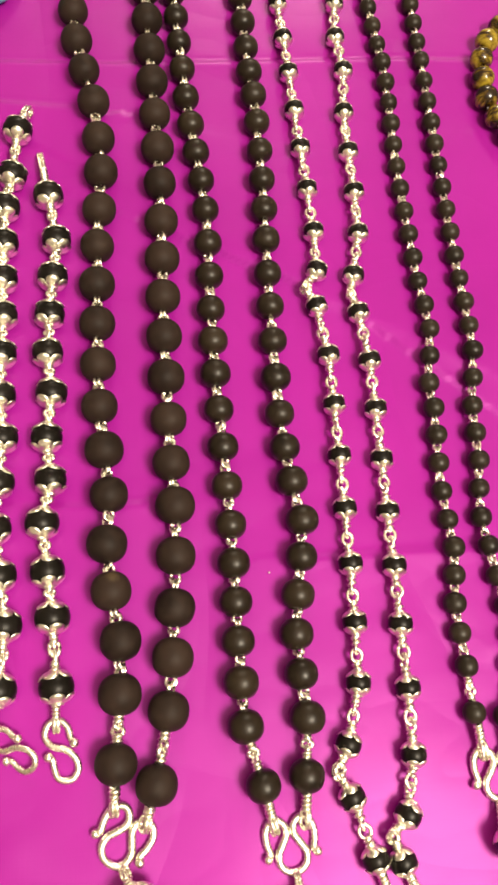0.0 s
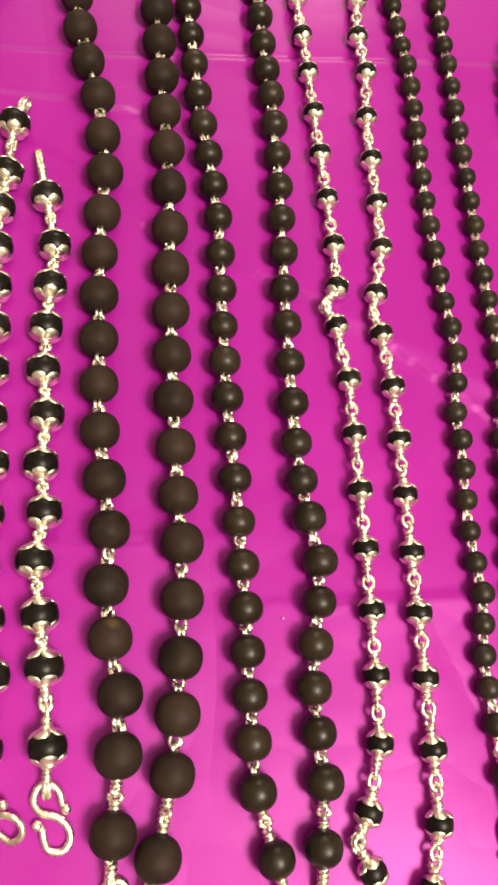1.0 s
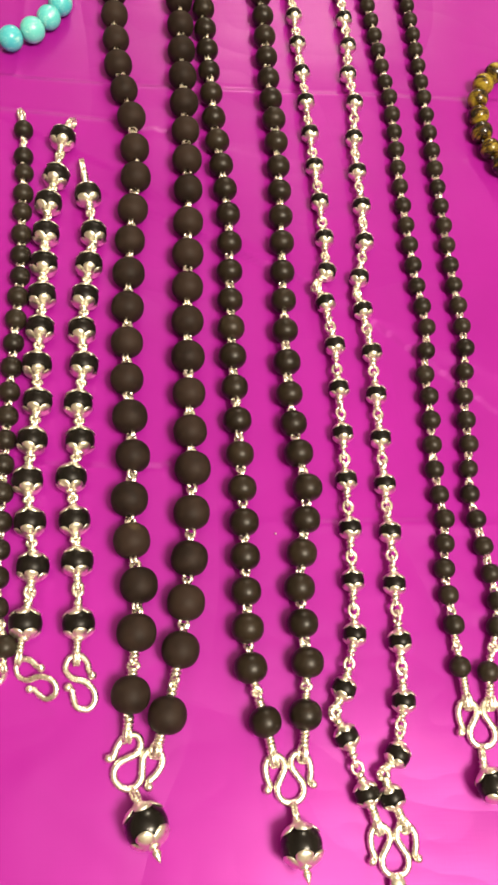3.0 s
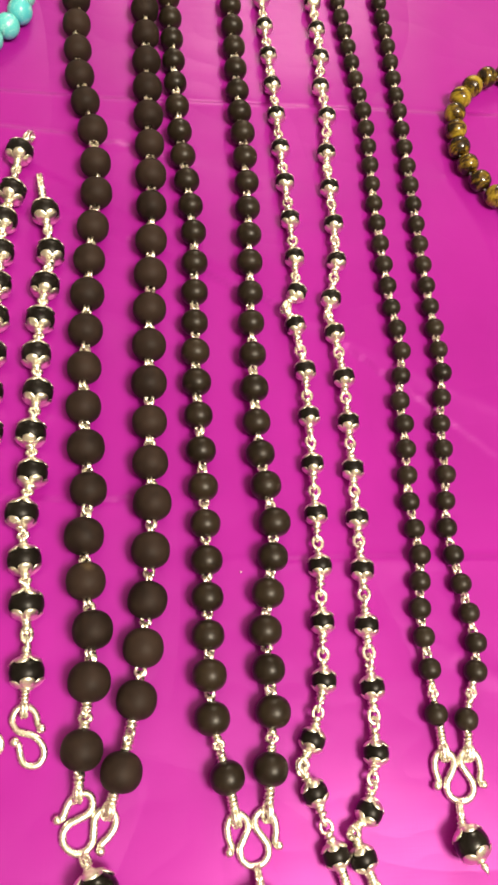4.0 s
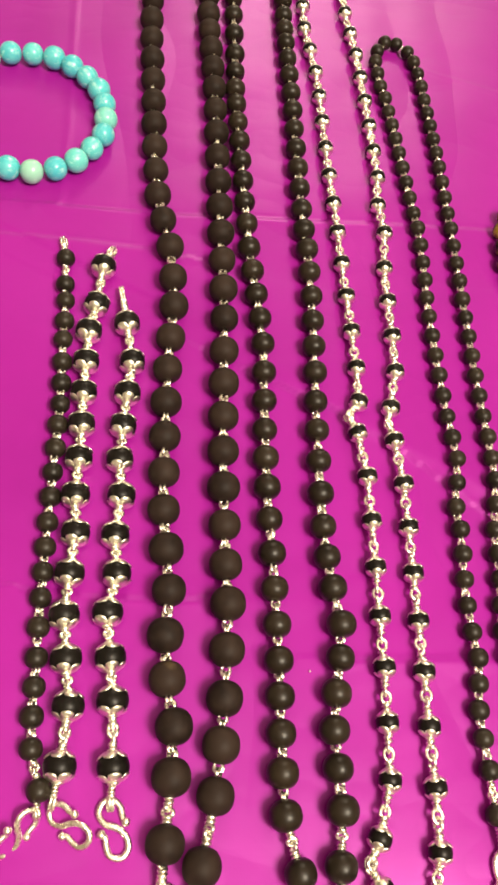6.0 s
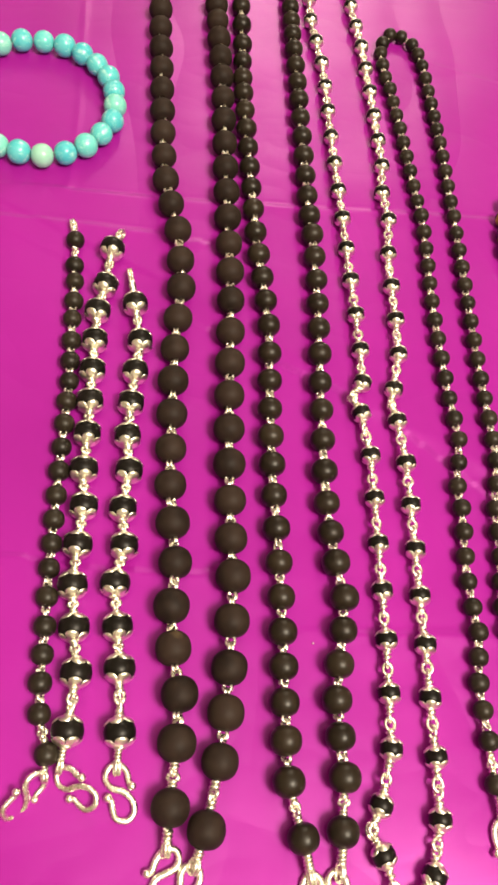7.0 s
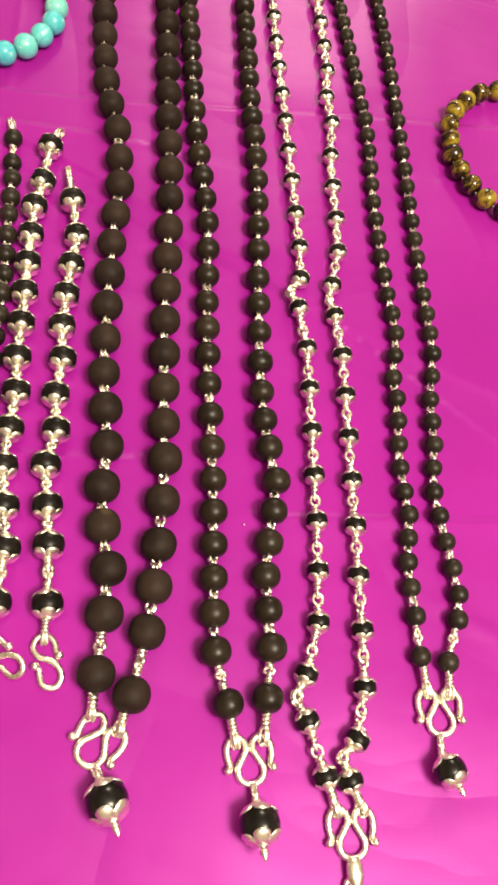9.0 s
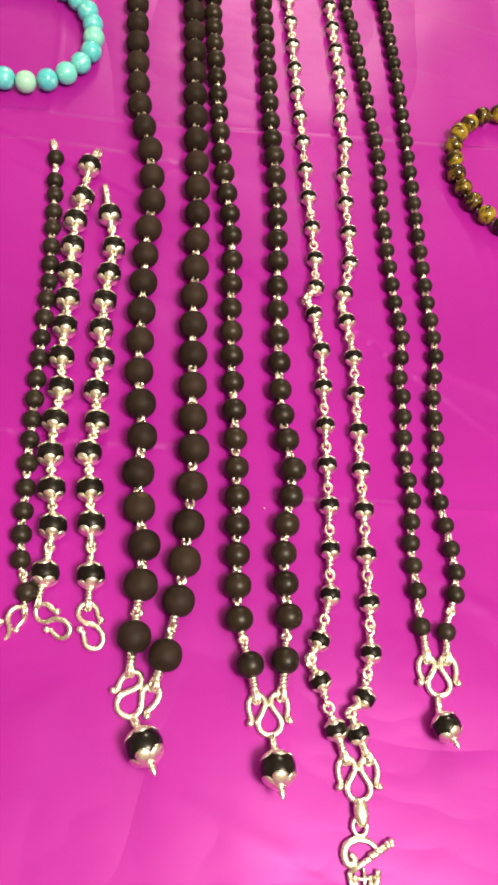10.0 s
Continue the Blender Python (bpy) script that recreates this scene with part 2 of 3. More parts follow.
# lines in mm, width, height, step beside it, reach of that side, tilt of that side
CREASES = [
    ([(-82, 223), (-35, 223.3), (20, 226), (96, 229.3), (170, 233)], 0.8, -0.12, 0.9, 14, 0),
    ([(-160, 209), (-96, 207.6), (-70, 207), (-46, 205.4), (-36, 203)], 0.8, -0.12, 0.8, 14, 0),
    ([(-88, 380), (-85.3, 324), (-82.3, 264), (-82.6, 223)], 1.4, 0.22, 0.0, 16, 0),
    ([(-44, 182), (-16, 168), (0, 157), (19, 145), (30, 136)], 1.0, 0.0, 0.0, 22, -1.9),
    ([(28, 137), (47, 128), (70, 115), (95, 105), (140, 84)], 1.0, 0.0, 0.0, 26, -3.4),
    ([(-80, 76), (-64, 74.5), (-42, 73.8), (-28, 74)], 0.6, 0.15, 1.0, 10, 0),
    ([(18, 57.5), (48, 58.4), (85, 58.6), (125, 60)], 0.6, 0.15, 0.9, 10, 0),
    ([(60, 322), (74.6, 316.6), (108, 307), (150, 298)], 1.1, 0.3, 0.35, 12, 0),
    ([(84, 196), (92, 176), (97, 158)], 2.4, 0.45, 0.3, 12, 0),
    ([(100, 190), (110, 168), (112, 150)], 2.0, 0.4, 0.3, 10, 0),
    ([(66, 30), (84, 18), (96, -8)], 3.5, 0.3, 0.2, 14, 0),
    ([(-60, -12), (-30, -34), (10, -52)], 4.0, 0.25, 0.2, 18, 0),
]


def build_cloth():
    xs = np.concatenate([np.linspace(-0.72, -0.16, 8), np.arange(-0.150, 0.1701, 0.0010), np.linspace(0.18, 0.72, 8)])
    ys = np.concatenate([np.linspace(-0.17, -0.085, 5), np.arange(-0.080, 0.4301, 0.0010), np.linspace(0.44, 0.67, 6)])
    gx, gy = np.meshgrid(xs, ys)
    gz = cloth_height(gx, gy)
    verts = np.stack([gx, gy, gz], -1).reshape(-1, 3)
    nx, ny = len(xs), len(ys)
    i = np.arange(nx * ny).reshape(ny, nx)
    faces = np.stack([i[:-1, :-1], i[:-1, 1:], i[1:, 1:], i[1:, :-1]], -1).reshape(-1, 4)
    me = bpy.data.meshes.new("tablecloth")
    me.from_pydata(verts.tolist(), [], faces.tolist())
    me.polygons.foreach_set("use_smooth", [True] * len(me.polygons))
    me.materials.append(CLOTH)
    ob = new("tablecloth", me)
    tagged(ob, "shiny magenta purple cloth with creases spread over the table", "tablecloth")
    mod = ob.modifiers.new("thickness", "SOLIDIFY")
    mod.thickness, mod.offset = 0.0012, -1
    return ob


build_cloth()


# ---- pieces of jewellery, all in millimetres along the z axis ----
MM = 0.001


def bead_mesh(name, width, length, material, seed=0, square=0.92):
    """A turned bead, a little flattened at its two drilled ends; a lower square makes it more of a barrel."""
    bm = bmesh.new()
    prof, rows, hole = [], 15, 0.085
    for k in range(rows + 1):
        a = -math.pi / 2 + math.pi * k / rows
        r, z = math.cos(a), math.sin(a)
        r, z = max(r, 0) ** square, math.copysign(abs(z) ** (0.5 + square / 2), z)
        prof.append((max(r, hole) * width / 2 * MM, z * length / 2 * MM))
    prof = [(hole * 0.9 * width / 2 * MM, -0.40 * length * MM)] + prof + [(hole * 0.9 * width / 2 * MM, 0.40 * length * MM)]
    lathe(bm, prof, 26)
    for v in bm.verts:
        d = noise.noise(v.co * 190 + Vector((seed * 7.1, 3, seed)))
        v.co.x *= 1 + 0.022 * d
        v.co.y *= 1 + 0.022 * d
    return mesh_from(name, bm, material)


def cap_mesh(width, length, petals, low, high):
    """A pressed silver flower cap over one end (the +z end) of a bead; low and high are the polar angles of notch and tip."""
    bm = bmesh.new()
    around, rows = petals * 10, 6
    rings = []
    for layer in (1, 0):
        for j in (range(rows + 1) if layer else range(rows, -1, -1)):
            ring = []
            for k in range(around):
                a = math.tau * k / around
                lobe = abs(math.sin(a * petals / 2)) ** 0.45
                end = math.radians(low + (high - low) * lobe)
                th = math.radians(9) + (end - math.radians(9)) * j / rows
                puff = 0.06 * lobe * math.sin(math.pi * min(j / rows, 1) * 0.8) + (0.035 if layer else -0.01) + 0.03 * lobe * (j / rows) ** 3
                s = 1 + puff
                ring.append(bm.verts.new((math.sin(th) * math.cos(a) * width / 2 * s * MM, math.sin(th) * math.sin(a) * width / 2 * s * MM, math.cos(th) * length / 2 * s * MM)))
            rings.append(ring)
    for a, b in zip(rings, rings[1:]):
        for k in range(around):
            bm.faces.new((a[k], b[k], b[(k + 1) % around], a[(k + 1) % around]))
    # the little rim round the hole
    ball_ring = smooth_line([(0.13 * width * math.cos(t), 0.13 * width * math.sin(t), length * 0.515) for t in (math.tau * i / 8 for i in range(8))], 2, True)
    tube(bm, [q * MM for q in ball_ring], 0.32 * MM, 6, True)
    bmesh.ops.recalc_face_normals(bm, faces=bm.faces)
    return mesh_from("cap", bm, SILVER_PRESSED)


def stadium(half_width, z0, z1, turn=0.0, off=0.0, n=7):
    """A long oval ring between z0 and z1, turned about z."""
    pts = []
    for k in range(n):
        a = math.pi * k / (n - 1)
        e = min(half_width * 1.1, (z1 - z0) / 2)
        pts.append(Vector((half_width * math.cos(a), off, z1 - e + e * math.sin(a))))
    for k in range(n):
        a = math.pi + math.pi * k / (n - 1)
        e = min(half_width * 1.1, (z1 - z0) / 2)
        pts.append(Vector((half_width * math.cos(a), off, z0 + e + e * math.sin(a))))
    spin = Matrix.Rotation(turn, 3, "Z")
    return [(spin @ p) * MM for p in pts]


def helix(radius, z0, z1, turns, phase=0.0):
    n = int(turns * 9)
    return [Vector((radius * math.cos(phase + math.tau * turns * i / n), radius * math.sin(phase + math.tau * turns * i / n), z0 + (z1 - z0) * i / n)) * MM for i in range(n + 1)]


def link_short(length, wire, seed):
    """Two doubled wire eyes caught in each other, between two plain beads."""
    rnd = random.Random(seed)
    bm = bmesh.new()
    h = length / 2
    w = wire * 3.3
    for off in (-wire * 1.02, wire * 1.02):
        tube(bm, stadium(w * rnd.uniform(0.9, 1.1), -h, h * rnd.uniform(0.25, 0.45), rnd.uniform(-0.25, 0.25), off), wire * MM, 7, True)
        tube(bm, stadium(w * rnd.uniform(0.9, 1.1), -h * rnd.uniform(0.2, 0.4), h, math.pi / 2 + rnd.uniform(-0.4, 0.4), off), wire * MM, 7, True)
    return mesh_from("link", bm, SILVER)


def link_long(length, wire, coil, seed):
    """Wrapped wire at both beads with two eyes caught in each other between."""
    rnd = random.Random(seed)
    bm = bmesh.new()
    h = length / 2
    turns = max(2, round(coil / (wire * 2.3)))
    for s in (-1, 1):
        z_in, z_out = s * (h - coil), s * h
        line = helix(wire * 1.75, min(z_in, z_out), max(z_in, z_out), turns, rnd.uniform(0, 6))
        tube(bm, line, wire * MM, 6)
        tube(bm, [Vector((0, 0, z_in)) * MM, Vector((0, 0, (z_in + z_out) / 2)) * MM, Vector((0, 0, z_out)) * MM], wire * 0.8 * MM, 6)
    eye = h - coil
    w = max(wire * 2.7, eye * 0.62)
    turn = rnd.uniform(-0.3, 0.3)
    tube(bm, stadium(w, -eye - wire, min(eye * 0.45, 1.2), turn), wire * MM, 7, True)
    tube(bm, stadium(w * 0.9, -min(eye * 0.2, 0.6), eye + wire, turn + rnd.uniform(1.0, 1.4)), wire * MM, 7, True)
    return mesh_from("link", bm, SILVER)


def link_end(length, wire, coil, seed):
    """Wrapped wire at a bead (at z=0) and an eye that takes a hook at z=length."""
    rnd = random.Random(seed)
    bm = bmesh.new()
    tube(bm, helix(wire * 1.75, 0, coil, max(2, round(coil / (wire * 1.9))), rnd.uniform(0, 6)), wire * MM, 6)
    tube(bm, [Vector((0, 0, 0)), Vector((0, 0, coil * 0.5)) * MM, Vector((0, 0, coil)) * MM], wire * 1.1 * MM, 6)
    for off in (-wire, wire):
        tube(bm, stadium(wire * 2.6, coil - wire, length, rnd.uniform(-0.25, 0.25), off), wire * MM, 7, True)
    return mesh_from("end_eye", bm, SILVER)


def knot_line(knots, count):
    """Bead centres (mm) from a few (bead number, x, y) guide points."""
    k = np.array([q[0] for q in knots], float)
    p = np.array([q[1:] for q in knots], float)
    n = len(k)
    slope = np.array([(p[min(i + 1, n - 1)] - p[max(i - 1, 0)]) / (k[min(i + 1, n - 1)] - k[max(i - 1, 0)]) for i in range(n)])
    out = []
    for x in range(count):
        i = min(max(int(np.searchsorted(k, x, side="right")) - 1, 0), n - 2)
        h = k[i + 1] - k[i]
        u = (x - k[i]) / h
        out.append(Vector((*((2 * u ** 3 - 3 * u * u + 1) * p[i] + (u ** 3 - 2 * u * u + u) * h * slope[i] + (3 * u * u - 2 * u ** 3) * p[i + 1] + (u ** 3 - u * u) * h * slope[i + 1]), 0)))
    return out


def along(at, way, roll=0.0, stretch=1.0, lift=0.0):
    """A pose at a place (mm) whose z axis follows way."""
    z = Vector(way).normalized()
    x = Vector((0, 0, 1)).cross(z)
    x = x.normalized() if x.length > 1e-4 else Vector((1, 0, 0))
    y = z.cross(x)
    rot = Matrix((x, y, z)).transposed().to_4x4()
    return Matrix.Translation((at[0] * MM, at[1] * MM, (at[2] + lift) * MM)) @ rot @ Matrix.Rotation(roll, 4, "Z") @ Matrix.Diagonal((1, 1, stretch, 1))


def lie(q):
    """How far the cloth rises (mm) under a place given in mm."""
    return max(-1.6, float(cloth_height(np.array([q.x * MM]), np.array([q.y * MM]))[0]) / MM)


def strand(parent, knots, count, width, length, material, wire, caps=None, coil=0.0, skip_ends=False, bead_name="bead", seed=1, jump=1.25, base=0.0, bends=None, taper=0.0, odd=None, square=0.92):
    """String beads and wire links along the guide points, as parts of parent. Returns the bead centres."""
    rnd = random.Random(seed)
    bends = {i: Vector((x, y, 0)) for i, (x, y) in (bends or {}).items()}
    centre = knot_line(knots, count)
    rise = width / 2 * (1.05 if caps else 1.0) + base
    meshes = [bead_mesh(bead_name, width * s, length * s, material, seed + i, square) for i, s in enumerate((1.0, 1.02, 0.975))]
    cap = cap_mesh(width, length, *caps) if caps else None
    shrink = lambda q: 1 - taper * min(max((q.y - 40) / 200, 0), 1)     # graduated: smaller away from the clasp
    gaps = [(b - a).length for a, b in zip(centre, centre[1:])]
    usual = sorted(gaps)[len(gaps) // 2]
    free = usual - length
    if coil:
        links = [link_long(free + 0.5, wire, coil, seed + i) for i in range(4)]
        nominal = free + 0.5
    else:
        links = [link_short(free + 1.3, wire, seed + i) for i in range(4)]
        nominal = free + 1.3
    wide = link_long(usual * 1.32 - length + 0.5, wire * 1.45, (usual * 1.32 - length) * 0.36, seed + 9)
    for i, c in enumerate(centre):
        a, b = centre[max(i - 1, 0)], centre[min(i + 1, count - 1)]
        a, b = bends.get(i - 1, a), bends.get(i, b)
        way = (b - c).normalized() + (c - a).normalized() if i else b - c
        way.rotate(Euler((0, 0, rnd.uniform(-0.09, 0.09))))
        me = meshes[rnd.randrange(3)]
        s = shrink(c)
        roll = rnd.uniform(0, 6.28)
        if odd and i in odd:
            me, roll = bead_mesh(bead_name, width, length, odd[i], seed + i, square), 0.0
        bead = place(bead_name, me, parent, along((c.x, c.y, rise * s + lie(c)), way, roll) @ Matrix.Scale(s, 4))
        if caps:
            spin = rnd.uniform(0, 6.28)
            place("cap", cap, bead, Matrix.Rotation(spin, 4, "Z"))
            place("cap", cap, bead, Matrix.Rotation(math.pi, 4, "X") @ Matrix.Rotation(spin, 4, "Z"))
    for i, (a, b) in enumerate(zip(centre, centre[1:])):
        way, gap = (b - a).normalized(), (b - a).length
        a1, b1 = a + way * length * 0.5 * shrink(a), b - way * length * 0.5 * shrink(b)
        mid = (a1 + b1) / 2
        free_here = (b1 - a1).length
        drop = rnd.uniform(-0.25, 0.05) * width * 0.3
        if i in bends:      # a slack link that folds aside: two wrapped eyes meeting at the bend
            for k, end in enumerate((a, b)):
                to = bends[i] - end
                start = end + to.normalized() * length * 0.5
                free_bit = to.length - length * 0.5
                place("link", link_end(free_bit + 0.9, wire, free_bit * 0.6, seed + i + k), parent, along((start.x, start.y, rise * (0.95 if k else 0.75)), to, rnd.uniform(0, 3)))
            continue
        if not coil and gap > usual * jump:
            place("link", wide, parent, along((mid.x, mid.y, rise * 0.85 + lie(mid)), way, rnd.uniform(0, 6.28), (free_here + 0.5) / (usual * 1.32 - length + 0.5)))
        else:
            extra = 0.5 if coil else 1.3
            place("link", links[rnd.randrange(4)], parent, along((mid.x, mid.y, rise * shrink(mid) + drop + lie(mid)), way, rnd.uniform(0, 6.28) if not coil else rnd.choice((-0.25, 0.2, 2.9, 3.3)), (free_here + extra) / nominal))
    return centre, rise


def wire_mesh(name, guide, radius, balls=(), flat=0.85):
    bm = bmesh.new()
    line = smooth_line([Vector((x, y, z)) * MM for x, y, z in guide], 5)
    tube(bm, line, radius * MM, 9, flat=flat)
    for x, y, z, r in balls:
        ball(bm, Vector((x, y, z)) * MM, r * MM)
    return mesh_from(name, bm, SILVER)


# half of the W-shaped clasp, from the middle of its lower bow out to one end
CLASP_HALF = [(0, 0, 0), (2.0, 0.5, 0), (3.5, 2.2, 0), (3.5, 4.6, 0.1), (2.2, 6.8, 0.3), (1.0, 9.0, 0.3), (1.3, 11.2, 0.1), (3.0, 12.5, 0), (5.0, 11.9, 0), (6.2, 9.9, 0), (6.2, 7.2, 0), (5.7, 5.0, 0.1), (6.4, 3.9, 0.3)]
CLASP = wire_mesh("clasp", [(-x, y, z) for x, y, z in CLASP_HALF[:0:-1]] + CLASP_HALF, 1.0, [(6.4, 3.9, 0.35, 1.25), (-6.4, 3.9, 0.35, 1.25)])
S_HOOK = wire_mesh("hook", [(3.9, -5.9, 0.2), (3.1, -4.6, 0.1), (2.6, -2.2, 0), (0.6, -0.2, 0), (-2.0, -0.8, 0), (-3.1, -3.4, 0), (-1.6, -5.9, 0.2), (1.8, -7.3, 0.4), (4.0, -9.6, 0.3), (4.3, -12.4, 0), (2.4, -14.3, 0), (-0.4, -13.6, 0), (-1.3, -11.2, 0), (-1.6, -9.2, 0.1), (-2.5, -8.4, 0.3)], 0.9, [(3.9, -5.9, 0.25, 1.25), (-2.5, -8.4, 0.35, 1.25)])


def flat_at(x, y, degrees=0.0, z=0.65, scale=1.0):
    return Matrix.Translation((x * MM, y * MM, z * MM)) @ Matrix.Rotation(radians(degrees), 4, "Z") @ Matrix.Scale(scale, 4)


def end_eye(parent, bead_at, rise, target, bead_length, wire, seed, coil_share=0.62, turn=1.25):
    """The wrapped wire that ties an end bead to its clasp."""
    way = (Vector((*target, 0)) - bead_at)
    length = way.length - bead_length / 2
    start = bead_at + way.normalized() * bead_length * 0.48
    tilt = Vector((way.x, way.y, -(rise - 1.0) * 0.9))
    place("end_eye", link_end(length + 1.3, wire, length * coil_share, seed), parent, along((start.x, start.y, rise * 0.92), tilt, turn))


def drop_bead(parent, at, tip, eye_from, size, seed):
    """The capped glossy bead with a silver finial that hangs from a clasp."""
    at, tip, eye_from = Vector((*at, 0)), Vector((*tip, 0)), Vector((*eye_from, 0))
    way = tip - at
    way.z = way.length * 0.32
    r = size / 2
    bead = place("drop_bead", bead_mesh("drop_bead", size, size * 0.96, STONE_GLOSS, seed), parent, along((at.x, at.y, r * 1.06), way), "polished black bead")
    cap = cap_mesh(size, size * 0.96, 5, 42, 66)
    place("cap", cap, bead, Matrix.Rotation(0.3 + seed, 4, "Z"))
    place("cap", cap, bead, Matrix.Rotation(math.pi, 4, "X") @ Matrix.Rotation(0.5, 4, "Z"))
    bm = bmesh.new()
    s = size / 11.0
    lathe(bm, [(r0 * s * MM, (r * 0.94 + z * s) * MM) for r0, z in ((1.2, 0), (0.75, 0.5), (0.7, 0.9), (1.15, 1.4), (1.25, 1.9), (0.95, 2.6), (0.5, 3.4), (0.12, 4.1))], 14)
    place("finial", mesh_from("finial", bm, SILVER), bead, Matrix())
    back = at - way.normalized() * r * 0.97
    gap = eye_from - back
    back.z = 0
    place("end_eye", link_end(gap.length + 1.2, 0.45, gap.length * 0.5, seed + 3), parent, along((back.x, back.y, r * 0.8), Vector((gap.x, gap.y, -(r * 0.8 - 0.9))), 1.2))


# guide points: bead number, x, y in mm
KNOTS_M1 = [(0, -35.3, 7.6), (1, -34.2, 23.6), (2, -33.9, 36.4), (3, -36.2, 49.0), (4, -37.2, 61.2), (5, -36.6, 74.5), (7, -39.1, 99.9), (11, -39.7, 151.0), (13, -38.5, 176.2), (14, -39.2, 188.1), (15, -40.7, 201.6), (17, -46.2, 226.6), (22, -50.6, 287.8), (25, -52.7, 325.0), (28, -52.7, 362.4), (30, -52.4, 387.4), (31, -44.6, 396.4), (32, -32.9, 394.2), (33, -28.5, 383.0), (37, -28.5, 333.1), (38, -27.9, 322.2), (41, -25.5, 287.1), (46, -22.9, 223.0), (50, -20.8, 172.4), (54, -20.8, 121.3), (57, -19.9, 83.0), (58, -19.2, 70.9), (60, -20.1, 44.0), (62, -22.4, 19.0), (63, -25.7, 2.4),]
KNOTS_M2 = [(0, -0.0, 0.4), (1, -3.5, 14.2), (6, -4.6, 65.4), (10, -6.6, 109.7), (12, -7.0, 130.3), (15, -7.2, 163.5), (19, -11.7, 205.2), (21, -13.2, 227.4), (26, -16.3, 279.8), (27, -16.7, 288.8), (29, -16.8, 310.2), (31, -17.4, 335.4), (34, -17.4, 367.7), (37, -16.3, 399.8), (38, -8.1, 406.0), (39, 1.8, 402.9), (40, 5.0, 393.0), (45, 5.0, 339.2), (47, 5.5, 320.9), (50, 6.7, 289.9), (57, 9.2, 215.8), (58, 10.1, 206.7), (60, 10.8, 185.2), (65, 10.6, 131.1), (68, 11.0, 97.1), (70, 12.9, 77.2), (71, 14.9, 66.1), (74, 10.9, 36.0), (76, 12.1, 15.5), (77, 10.8, 2.0),]
KNOTS_M3 = [(0, 26.1, -17.8), (1, 21.8, -3.7), (2, 22.0, 8.5), (3, 26.1, 23.0), (9, 27.0, 115.5), (10, 24.8, 131.4), (11, 25.6, 142.8), (12, 25.8, 156.3), (14, 24.1, 187.0), (19, 20.2, 260.8), (22, 18.2, 305.0), (24, 14.3, 332.9), (25, 14.3, 348.0), (28, 14.3, 393.3), (29, 17.8, 407.4), (30, 31.3, 406.3), (34, 33.7, 346.5), (36, 36.9, 319.1), (41, 40.7, 247.0), (42, 39.6, 232.2), (43, 40.9, 217.7), (44, 39.5, 201.1), (47, 39.8, 155.9), (48, 36.8, 141.2), (49, 37.3, 129.1), (50, 39.1, 113.5), (55, 38.9, 37.3), (57, 38.4, 5.1), (58, 35.3, -8.5), (59, 32.8, -18.8),]
KNOTS_M4 = [(0, 55.7, 14.1), (1, 55.4, 25.7), (3, 54.6, 42.0), (5, 56.4, 57.1), (7, 55.5, 73.3), (10, 56.7, 98.4), (11, 56.2, 106.2), (13, 58.3, 123.2), (15, 56.7, 139.3), (20, 54.9, 180.8), (24, 55.0, 213.8), (27, 53.2, 237.9), (34, 48.1, 293.9), (35, 46.7, 301.0), (37, 45.8, 316.9), (38, 47.1, 323.6), (39, 51.1, 330.2), (40, 56.4, 329.9), (41, 61.1, 325.3), (43, 64.3, 311.3), (45, 65.4, 295.0), (50, 67.5, 256.1), (63, 69.5, 148.3), (67, 70.6, 116.0), (69, 68.3, 98.8), (71, 67.7, 82.1), (73, 65.8, 65.5), (77, 69.5, 32.5), (78, 68.2, 24.9), (79, 63.8, 12.6),]
KNOTS_A = [(0, -77.3, 195.0), (1, -76.5, 183.9), (2, -75.8, 177.0), (3, -75.4, 168.5), (4, -75.2, 161.0), (5, -74.7, 152.0), (7, -73.8, 135.8), (8, -73.8, 128.2), (12, -73.7, 94.9), (15, -73.3, 71.5), (17, -72.7, 54.6), (20, -71.6, 30.7), (21, -68.5, 20.5),]
KNOTS_B = [(0, -63.8, 191.7), (1, -65.0, 175.6), (2, -66.8, 164.3), (3, -66.7, 152.0), (6, -66.1, 116.3), (7, -66.1, 103.7), (8, -65.0, 91.4), (10, -66.0, 66.4), (12, -62.7, 41.6), (13, -63.5, 26.3),]
KNOTS_C = [(0, -54.2, 168.5), (1, -51.6, 153.2), (2, -52.5, 140.9), (4, -53.4, 116.5), (5, -52.2, 104.3), (6, -53.2, 91.3), (7, -52.0, 79.3), (8, -53.9, 67.5), (9, -52.3, 54.8), (10, -50.9, 43.1), (11, -49.6, 26.2),]

# ---- the four long strings ----
MALAS = "long bead strings on the cloth"
mala = thing("bead_necklace", "long necklace of large matte brown-black wooden beads with silver wire links", "necklace", MALAS)
c, h = strand(mala, KNOTS_M1, 64, 10.5, 9.9, WOOD_MATTE, 0.40, seed=11, taper=0.05, odd={3: WOOD_SCUFFED}, square=0.84)
place("clasp", CLASP, mala, flat_at(-37.4, -14.3, -34, scale=0.98), "silver double hook clasp")
end_eye(mala, c[0], h, (-36.0, -3.2), 10.0, 0.56, 21)
end_eye(mala, c[-1], h, (-28.8, -7.0), 10.0, 0.56, 22)
drop_bead(mala, (-30.5, -23.4), (-27.1, -31.4), (-33.9, -15.4), 10.9, 1)

